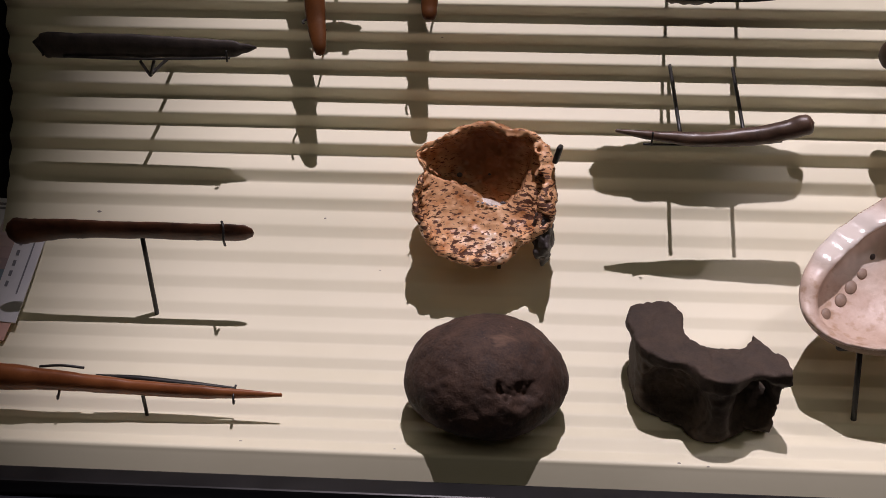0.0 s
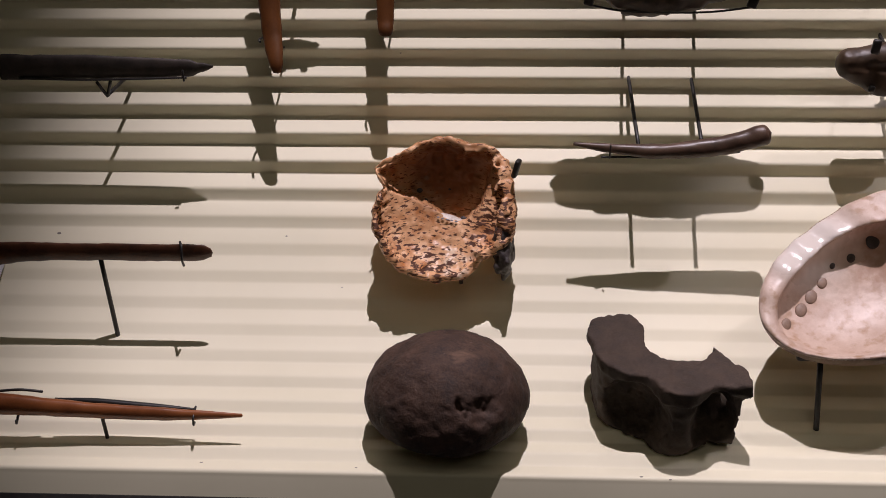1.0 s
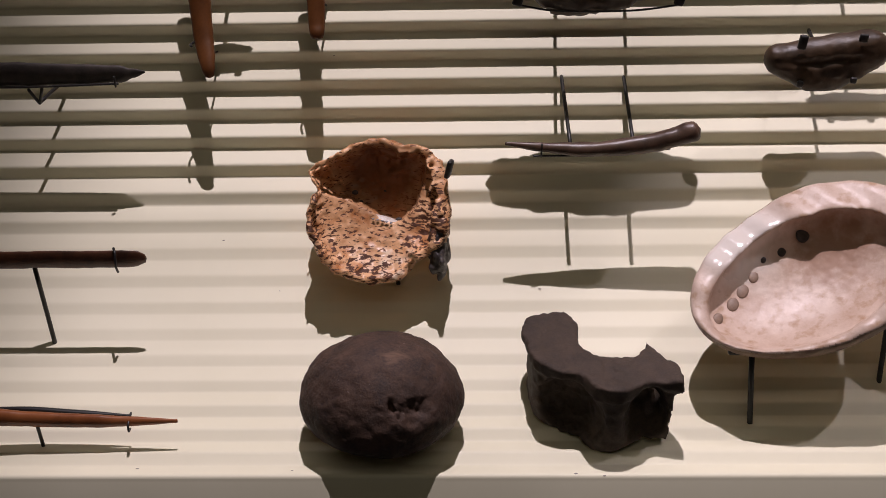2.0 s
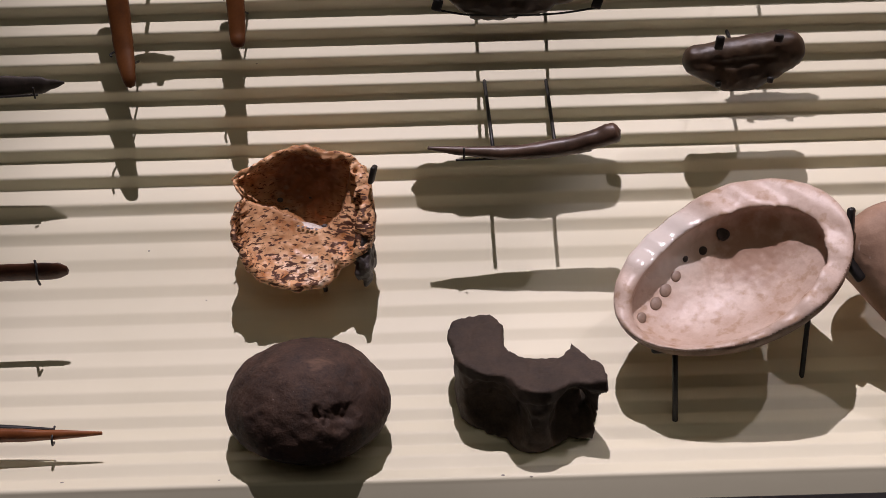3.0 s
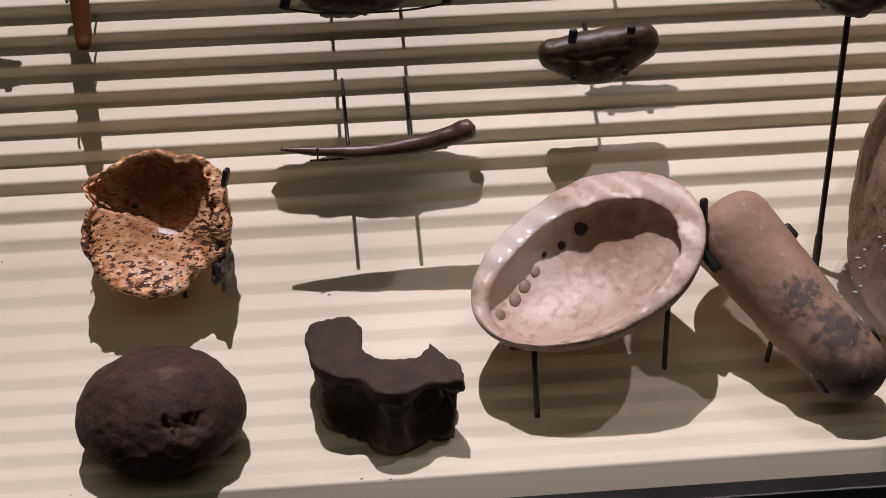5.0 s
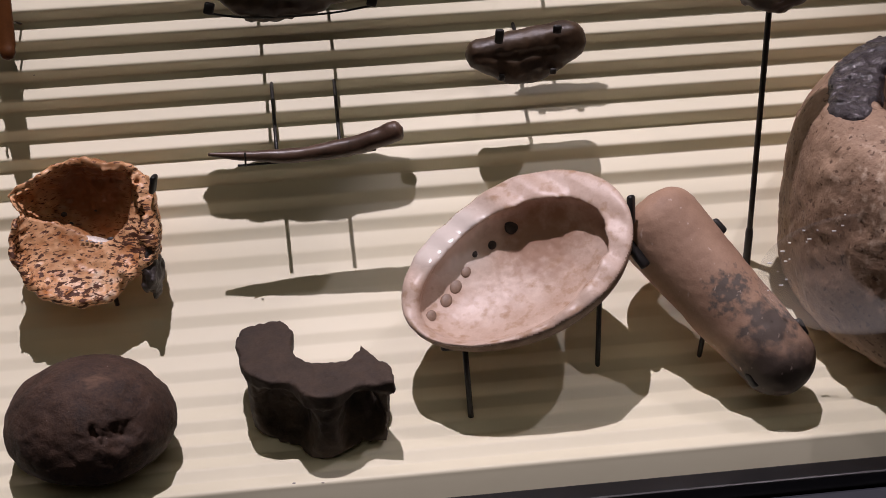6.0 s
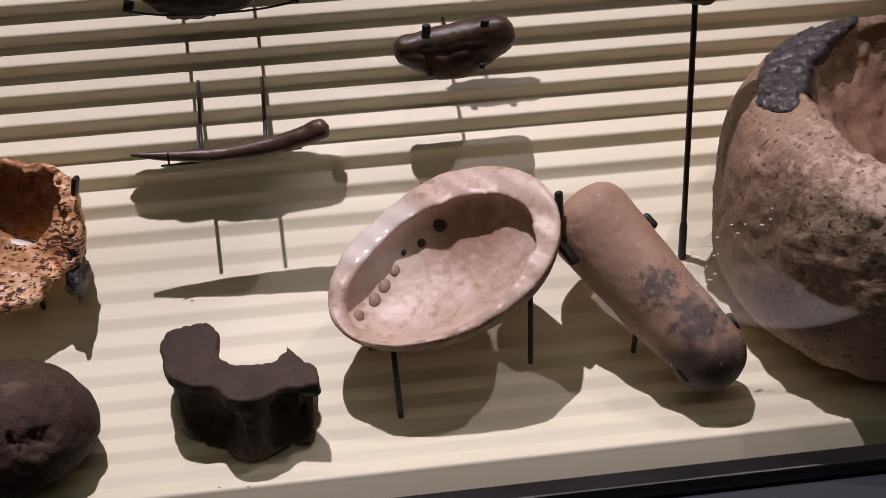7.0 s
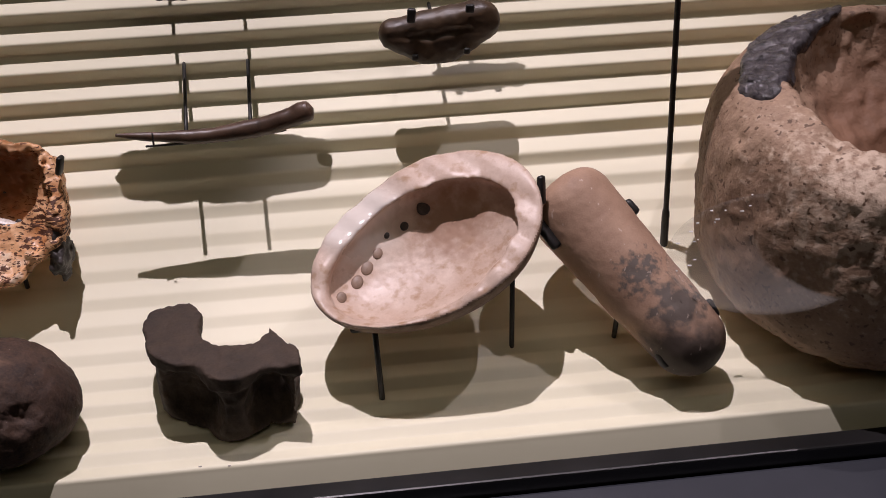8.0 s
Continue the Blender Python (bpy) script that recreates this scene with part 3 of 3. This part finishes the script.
stone("carved_stone", solid("carved_stone", boat, (0.13, 0.975, 1.136), (0.345, 1.05, 1.251), 0.002), SOAP, "dark boat-shaped carved stone high on the back wall", "stone")
mount = thing("metal_mount", "black clips and rods holding the boat-shaped stone", "display mount", (0.239, 1.06, 1.19), "display mounts")
for x0 in (0.205, 0.270):
    part("rod", rod("rod", (x0, 1.085, 1.165), (x0, 1.020, 1.158), 0.0016), BLACK, mount)
for x0, z0 in ((0.168, 1.159), (0.311, 1.157)):
    part("clip", clip("clip", (x0, 1.000, z0 + 0.010), (0.011, 0.009, 0.004), (0.3, 0, 1), (0, -1, 0)), BLACK, mount)
part("cradle", limb("cradle", ((0.168, 1.001, 1.164), (0.205, 1.004, 1.1565), (0.270, 1.004, 1.1560), (0.311, 1.001, 1.162)), (0.0010,) * 4, sides=8), BLACK, mount)


# ---- grooved dark stone on the wall ----
def grooved(x, y, z):
    f = capsule(x, y, z, (0.408, 1.012, 1.1050), (0.489, 1.012, 1.1130), 0.0140, 0.0185)
    f = smin(f, ellipsoid(x, y, z, (0.446, 1.007, 1.0970), (0.045, 0.014, 0.0180)), 0.006)
    f = smin(f, ellipsoid(x, y, z, (0.450, 1.006, 1.0865), (0.022, 0.010, 0.0120)), 0.006)
    f = smax(f, np.abs(y - 1.009) - 0.0125, 0.006)
    f = smax(f, -capsule(x, y, z, (0.402, 0.9955, 1.1065), (0.440, 0.9945, 1.1050), 0.0030, 0.0048), 0.003)
    f = smax(f, -capsule(x, y, z, (0.440, 0.9945, 1.1050), (0.476, 0.9955, 1.1105), 0.0050, 0.0028), 0.003)
    return f - 0.0012 * rough(x, y, z, 0.022, 51) - 0.0003 * rough(x, y, z, 0.005, 53)


stone("grooved_stone", solid("grooved_stone", grooved, (0.385, 0.975, 1.055), (0.52, 1.045, 1.15), 0.0012), SOAP, "dark brown polished stone with a deep lengthwise groove", "stone")
mount = thing("metal_mount", "black clips on a rod holding the grooved stone", "display mount", (0.447, 1.05, 1.09), "display mounts")
part("rod", rod("rod", (0.447, 1.018, 1.104), (0.447, 1.075, 1.11), 0.0018), BLACK, mount)
for at, size in (((0.424, 0.998, 1.1260), (0.014, 0.008, 0.005)), ((0.477, 0.996, 1.1300), (0.008, 0.008, 0.004)), ((0.426, 0.996, 1.0860), (0.006, 0.006, 0.004)), ((0.474, 0.996, 1.0890), (0.006, 0.006, 0.004))):
    part("clip", clip("clip", at, size, (0.1, 0, 1), (0, -1, 0.2)), BLACK, mount)

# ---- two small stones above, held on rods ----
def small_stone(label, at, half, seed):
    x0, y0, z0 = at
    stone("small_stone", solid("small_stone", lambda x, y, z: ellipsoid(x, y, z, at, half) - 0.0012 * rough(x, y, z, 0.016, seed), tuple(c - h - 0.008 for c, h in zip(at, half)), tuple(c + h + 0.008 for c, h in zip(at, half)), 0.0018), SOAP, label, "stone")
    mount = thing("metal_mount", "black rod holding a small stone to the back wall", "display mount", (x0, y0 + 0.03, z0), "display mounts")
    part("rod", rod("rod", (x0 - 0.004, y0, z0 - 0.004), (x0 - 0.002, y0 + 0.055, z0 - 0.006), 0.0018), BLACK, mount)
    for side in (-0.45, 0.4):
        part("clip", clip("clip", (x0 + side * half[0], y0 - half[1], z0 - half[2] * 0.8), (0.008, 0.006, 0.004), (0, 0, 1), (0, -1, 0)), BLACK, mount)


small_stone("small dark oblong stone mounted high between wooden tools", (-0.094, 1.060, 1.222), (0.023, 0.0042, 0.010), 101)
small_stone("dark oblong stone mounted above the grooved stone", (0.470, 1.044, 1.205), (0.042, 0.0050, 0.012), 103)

# ---- abalone shell ----
SHELL_AT = Vector((0.4165, 0.848, 0.985))
SHELL_N = Vector((-0.25, -0.45, 0.85)).normalized()
SHELL_U = Vector((0.188, 0.039, 0.087))
SHELL_U = (SHELL_U - SHELL_N * SHELL_U.dot(SHELL_N)).normalized()
SHELL_V = SHELL_N.cross(SHELL_U)


def shell_local(x, y, z):
    x, y, z = x - SHELL_AT.x, y - SHELL_AT.y, z - SHELL_AT.z
    return [x * e.x + y * e.y + z * e.z for e in (SHELL_U, SHELL_V, SHELL_N)]


def shell_world(a, b, c):
    return SHELL_AT + SHELL_U * a + SHELL_V * b + SHELL_N * c


HOLLOW = (-0.0050, -0.0060, -0.011), (0.0920, 0.0580, 0.0265)
FLARE = (-0.020, -0.0150, 0.012), (0.0865, 0.0575, 0.034)


def abalone(x, y, z):
    a, b, c = shell_local(x, y, z)
    bulge = 1 + 0.10 * a / 0.1
    outer = ellipsoid(a, b / bulge, c, (-0.0022, -0.0012, 0), (0.1083, 0.0756, 0.068))
    inner = smin(ellipsoid(a, b / bulge, c, *HOLLOW), ellipsoid(a, b / bulge, c, *FLARE), 0.004)
    f = smax(outer, -inner, 0.0018)
    f = smax(f, c - 0.004 + 0.9 * b * b - 0.002 * np.sin(a * 60) - 0.0008 * np.sin(a * 210 + b * 90), 0.004)
    return f - 0.0004 * rough(x, y, z, 0.04, 61, 1) - 0.00015 * rough(x, y, z, 0.004, 63)


shell = thing("abalone_shell", "pinkish-white abalone shell, open side up, on a stand", "shell", (0.4, 0.85, 0.92))
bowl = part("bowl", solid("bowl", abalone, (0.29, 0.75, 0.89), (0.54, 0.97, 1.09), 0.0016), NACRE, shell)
bowl.data.materials.append(CRUST)
middle = np.zeros(len(bowl.data.polygons) * 3)
bowl.data.polygons.foreach_get("center", middle)
la, lb, lc = shell_local(*middle.reshape(-1, 3).T)
outside = (ellipsoid(la, lb / (1 + la), lc, (-0.0022, -0.0012, 0), (0.1083, 0.0756, 0.068)) > -0.0016) & (lc < -0.0015) & (ellipsoid(la, lb / (1 + la), lc, *HOLLOW) > 0.002) & (ellipsoid(la, lb / (1 + la), lc, *FLARE) > 0.002)
bowl.data.polygons.foreach_set("material_index", outside.astype(np.int32))
PORES = ((0.339, 0.838, 0.938, 0.0055), (0.355, 0.855, 0.940, 0.0062), (0.366, 0.868, 0.943, 0.0065), (0.377, 0.879, 0.950, 0.0055), (0.388, 0.892, 0.956, 0.0030), (0.402, 0.892, 0.970, 0.0045), (0.421, 0.900, 0.982, 0.0075))
for k, (x0, y0, z0, r0) in enumerate(PORES):
    a0, b0, c0 = shell_local(x0, y0, z0)
    best = None
    for (ca, cb, cc), (ra, rb, rc) in (HOLLOW, FLARE):
        k0 = 1 - ((a0 - ca) / ra) ** 2 - ((b0 - cb) / rb) ** 2
        if k0 > 0.01 and (best is None or cc - rc * math.sqrt(k0) < best[0]):
            low = cc - rc * math.sqrt(k0)
            best = low, (SHELL_U * (ca - a0) / ra ** 2 + SHELL_V * (cb - b0) / rb ** 2 + SHELL_N * (cc - low) / rc ** 2)
    part("pore", pad("pore", shell_world(a0, b0, best[0]), r0 * 1.1, r0 * 0.85, 0.0020, SHELL_U + SHELL_V, best[1]), PORE if k < 4 else CHIP, shell, "grey-brown breathing pore" if k < 4 else "dark open breathing pore")
mount = thing("metal_mount", "black rod and padded clip under the abalone shell", "display mount", (0.37, 0.795, 0.852), "display mounts")
part("rod", rod("rod", (0.369, 0.796, 0.846), (0.3665, 0.812, 0.914), 0.0026), BLACK, mount)
part("clip", clip("clip", (0.357, 0.812, 0.921), (0.024, 0.008, 0.006), (1, 0.1, -0.1), (0, -1, 0.2)), BLACK, mount)

# ---- pestle ----
PEST_A, PEST_B = Vector((0.553, 0.885, 0.980)), Vector((0.636, 0.786, 0.898))


def pestle_field(x, y, z):
    f = capsule(x, y, z, tuple(PEST_A), tuple(PEST_B), 0.0400, 0.0335)
    d = (PEST_B - PEST_A).normalized()
    along = (x - PEST_A.x) * d.x + (y - PEST_A.y) * d.y + (z - PEST_A.z) * d.z
    f = smax(f, -along - 0.026, 0.016)
    return f - 0.0016 * rough(x, y, z, 0.045, 71, 2) - 0.0003 * rough(x, y, z, 0.005, 73)


stone("pestle", solid("pestle", pestle_field, (0.49, 0.73, 0.84), (0.70, 0.96, 1.05), 0.0017), PEST, "tan stone pestle with grey stains and a dark rounded end", "pestle")
mount = thing("metal_mount", "black rods and padded clips holding the pestle", "display mount", (0.54, 0.84, 0.86), "display mounts")
part("rod", rod("rod", (0.4915, 0.840, 0.856), (0.495, 0.862, 0.95), 0.0024), BLACK, mount)
part("rod", rod("rod", (0.587, 0.842, 0.858), (0.590, 0.84, 0.91), 0.0024), BLACK, mount)
for at, size, along in (((0.5195, 0.862, 1.014), (0.026, 0.008, 0.006), (0, 0.3, 1)), ((0.524, 0.852, 0.975), (0.030, 0.012, 0.007), (0.5, -0.5, -0.6)), ((0.6050, 0.878, 0.9790), (0.016, 0.008, 0.010), (0.5, -0.5, -0.5)), ((0.6595, 0.797, 0.9190), (0.018, 0.008, 0.010), (0.4, -0.4, -0.7)), ((0.6115, 0.770, 0.8895), (0.016, 0.008, 0.009), (0.4, -0.4, -0.7))):
    part("clip", clip("clip", at, size, along, (0.6, -0.5, 0.4)), BLACK, mount)


# ---- mortar ----
def mortar_field(x, y, z):
    px, py, pz = np.abs(x - 0.844) / 0.170, np.abs(y - 0.875) / 0.168, np.abs(z - 0.985) / 0.142
    f = (((px * px + py * py) ** 1.5 + pz ** 3 + 1e-9) ** (1 / 3) - 1) * 0.15
    f = smax(f, z - 1.102 - 0.22 * (y - 0.90) - 0.05 * (x - 0.75) + 0.004 * rough(x, y, z, 0.030, 87), 0.018)
    bowl = ellipsoid(x, y, z, (0.862, 0.852, 1.112), (0.126, 0.122, 0.100)) + 0.004 * rough(x, y, z, 0.025, 85)
    inner = ellipsoid(x, y, z, (0.872, 0.835, 1.075), (0.092, 0.088, 0.098))
    f = smax(f, -smin(bowl, inner, 0.004), 0.006)
    return f - 0.0024 * rough(x, y, z, 0.05, 81) - 0.0012 * rough(x, y, z, 0.010, 83)


def tar_field(x, y, z):
    f = mortar_field(x, y, z) - 0.0024 - 0.0014 * rough(x, y, z, 0.008, 91)
    patch = smin(capsule(x, y, z, (0.712, 0.884, 1.078), (0.747, 0.942, 1.108), 0.023, 0.024), capsule(x, y, z, (0.747, 0.942, 1.108), (0.797, 0.980, 1.124), 0.023, 0.025), 0.01)
    return smax(f, patch - 0.005 * rough(x, y, z, 0.016, 93), 0.002)


mortar = thing("mortar", "large weathered tan stone mortar with a broken rim", "mortar", (0.84, 0.875, 0.87))
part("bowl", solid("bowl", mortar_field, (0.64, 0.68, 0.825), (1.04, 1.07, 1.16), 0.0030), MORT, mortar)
part("tar_patch", solid("tar_patch", tar_field, (0.65, 0.82, 1.02), (0.86, 1.04, 1.18), 0.0016), TAR, mortar, "glossy black tar repair on the rim")

# ---- tall pole with the foot of a dark object ----
pole = thing("display_stand", "tall thin black pole standing on the case floor", "display stand", (0.654, 0.926, 0.9))
part("pole", limb("pole", ((0.6540, 0.926, 0.94), (0.6505, 0.926, 1.05), (0.6465, 0.926, 1.170)), (0.0027,) * 3, sides=12, side=(0.1, 1, 0)), BLACK, pole)
part("sleeve", limb("sleeve", ((0.6550, 0.926, 0.897), (0.6545, 0.926, 0.918), (0.6540, 0.926, 0.938), (0.6538, 0.926, 0.945)), (0.0038, 0.0038, 0.0038, 0.0029), sides=12, side=(0.1, 1, 0)), BLACK, pole)
stone("mounted_stone", solid("mounted_stone", lambda x, y, z: ellipsoid(x, y, z, (0.650, 0.926, 1.192), (0.036, 0.024, 0.028)) - 0.003 * rough(x, y, z, 0.012, 97), (0.605, 0.89, 1.155), (0.70, 0.965, 1.23), 0.002), SOAP, "dark mottled stone on top of a tall pole", "stone")

# ---- cards beneath the bone tool ----
card = thing("scale_card", "white card with a colour scale and small print", "card", (-0.43, 0.94, 0.9))
TURN = Matrix.Translation((-0.400, 0.862, 0.8795)) @ Euler((radians(27), 0, radians(-6))).to_matrix().to_4x4()
part("sheet", box("sheet", (-0.11, 0.0, 0.0), (0.0, 0.135, 0.001), 0, TURN), PAPER, card)
SHADES = ((0.06, 0.16, 0.20), (0.20, 0.26, 0.30), (0.36, 0.28, 0.28), (0.46, 0.34, 0.33), (0.50, 0.38, 0.36), (0.55, 0.44, 0.43), (0.60, 0.52, 0.51))
for k, c in enumerate(SHADES):
    part("swatch", box("swatch", (-0.050, 0.030 + 0.0125 * k, 0.0012), (-0.030, 0.0424 + 0.0125 * k, 0.0016), 0, TURN), surface("swatch", tuple(v * 0.9 for v in c), c, 0.01, 0.5, 0.0, 0.001), card)
for k in range(7):
    part("print_bar", box("print_bar", (-0.062, 0.035 + 0.0125 * k, 0.0012), (-0.058, 0.0385 + 0.0125 * k, 0.0015), 0, TURN), INK, card)
    part("print_bar", box("print_bar", (-0.024, 0.037 + 0.0115 * k, 0.0012), (-0.021, 0.043 + 0.0115 * k, 0.0015), 0, TURN), INK, card)
for k in range(2):
    part("print_bar", box("print_bar", (-0.072 + 0.006 * k, 0.122 + 0.005 * k, 0.0012), (-0.014, 0.1245 + 0.005 * k, 0.0015), 0, TURN), INK, card)
part("print_bar", box("print_bar", (-0.010, 0.03, 0.0012), (-0.0085, 0.11, 0.0015), 0, TURN), INK, card)
small = thing("pink_card", "small pink card lying on the case floor", "card", (-0.43, 0.85, 0.87))
part("sheet", box("sheet", (-0.06, 0.0, 0.0), (0.0, 0.022, 0.001), 0, Matrix.Translation((-0.4075, 0.845, 0.871)) @ Euler((radians(22), 0, radians(-8))).to_matrix().to_4x4()), PINK, small)


# ---- translucent dish added in front of the mortar to imitate a pale oval haze ----
def haze_film():
    m = surface("pale_haze", (0.42, 0.39, 0.35), (0.52, 0.49, 0.44), 0.03, 0.55, 0.15, 0.004)
    m.node_tree.nodes["Principled BSDF"].inputs["Alpha"].default_value = 0.085
    return m


HAZE = haze_film()


def dish_mesh():
    bm = bmesh.new()
    rings = []
    out = Vector((-0.30, -0.80, 0.52)).normalized()
    across = Vector((1, -0.25, 0.10))
    across = (across - out * across.dot(out)).normalized()
    up = out.cross(across)
    for shift in (0.0, 0.0022):
        for k in range(1, 13):
            r = k / 12
            ring = []
            for j in range(48):
                a = 2 * math.pi * j / 48
                wide = 1 + 0.04 * math.sin(a * 2 + 1)
                ring.append(bm.verts.new(Vector((0.696, 0.770, 0.990)) + across * (0.084 * r * wide * math.cos(a)) + up * (0.052 * r * wide * math.sin(a)) + out * (0.022 * (r * r - 1) - shift)))
            rings.append(ring)
    inner, outer = rings[:12], rings[12:]
    for sheet in (inner, outer):
        bm.faces.new(sheet[0])
        for a, b in zip(sheet, sheet[1:]):
            for j in range(48):
                bm.faces.new((a[j], a[(j + 1) % 48], b[(j + 1) % 48], b[j]))
    for j in range(48):
        bm.faces.new((inner[-1][j], inner[-1][(j + 1) % 48], outer[-1][(j + 1) % 48], outer[-1][j]))
    return finish(bm, "bowl")


dish = thing("haze_dish", "added translucent dish imitating a pale oval haze before the mortar", "dish", (0.69, 0.79, 0.855))
part("bowl", dish_mesh(), HAZE, dish)
# Glints near the dish's edge, made as tiny near-white solids.
GLINT = surface("glint_white", (0.85, 0.85, 0.85), (0.9, 0.9, 0.9), 0.01, 0.1, 0.0, 0.001)
for k in range(16):
    a = 1.75 + 0.11 * k + 0.05 * math.sin(k * 5)
    r = 0.97 - 0.22 * abs(math.sin(k * 2.3))
    out = Vector((-0.30, -0.80, 0.52)).normalized()
    across = Vector((1, -0.25, 0.10))
    across = (across - out * across.dot(out)).normalized()
    p0 = Vector((0.696, 0.770, 0.990)) + across * (0.084 * r * math.cos(a)) + out.cross(across) * (0.052 * r * math.sin(a)) + out * (0.022 * (r * r - 1) + 0.0006)
    part("glint", clip("glint", p0, (0.0016 + 0.001 * (k % 3), 0.0012, 0.001), across, out), GLINT, dish, "tiny white solid standing in for a glint")


# ---- small marks on the backing, and a white disc on the ledge ----
backing_sheet = bpy.data.objects["wall_back"]
for x0, s0, r0 in ((-0.117, 0.2574, 0.0012), (-0.342, 0.258, 0.0022), (0.212, 0.003, 0.0016), (0.236, 0.001, 0.0013), (-0.007, 0.4375, 0.0011), (-0.165, 0.013, 0.0015), (-0.36, 0.23, 0.0014), (-0.03, 0.009, 0.0012), (-0.06, 0.206, 0.0008)):
    y0, z0 = wavy(s0)
    _, _, ny, nz = backing(s0)
    part("mark", pad("mark", (x0, y0, z0), r0 * 1.0, r0 * 0.55, 0.0003, (1, 0, 0), (0, ny, nz)), MARK, backing_sheet)
disc = thing("white_disc", "white round label lying on the dark ledge", "label", (0.775, 0.605, 0.826))
part("face", pad("face", (0.777, 0.603, 0.8275), 0.034, 0.034, 0.0012, (1, 0, 0), (0, 0, 1)), PAPER, disc)
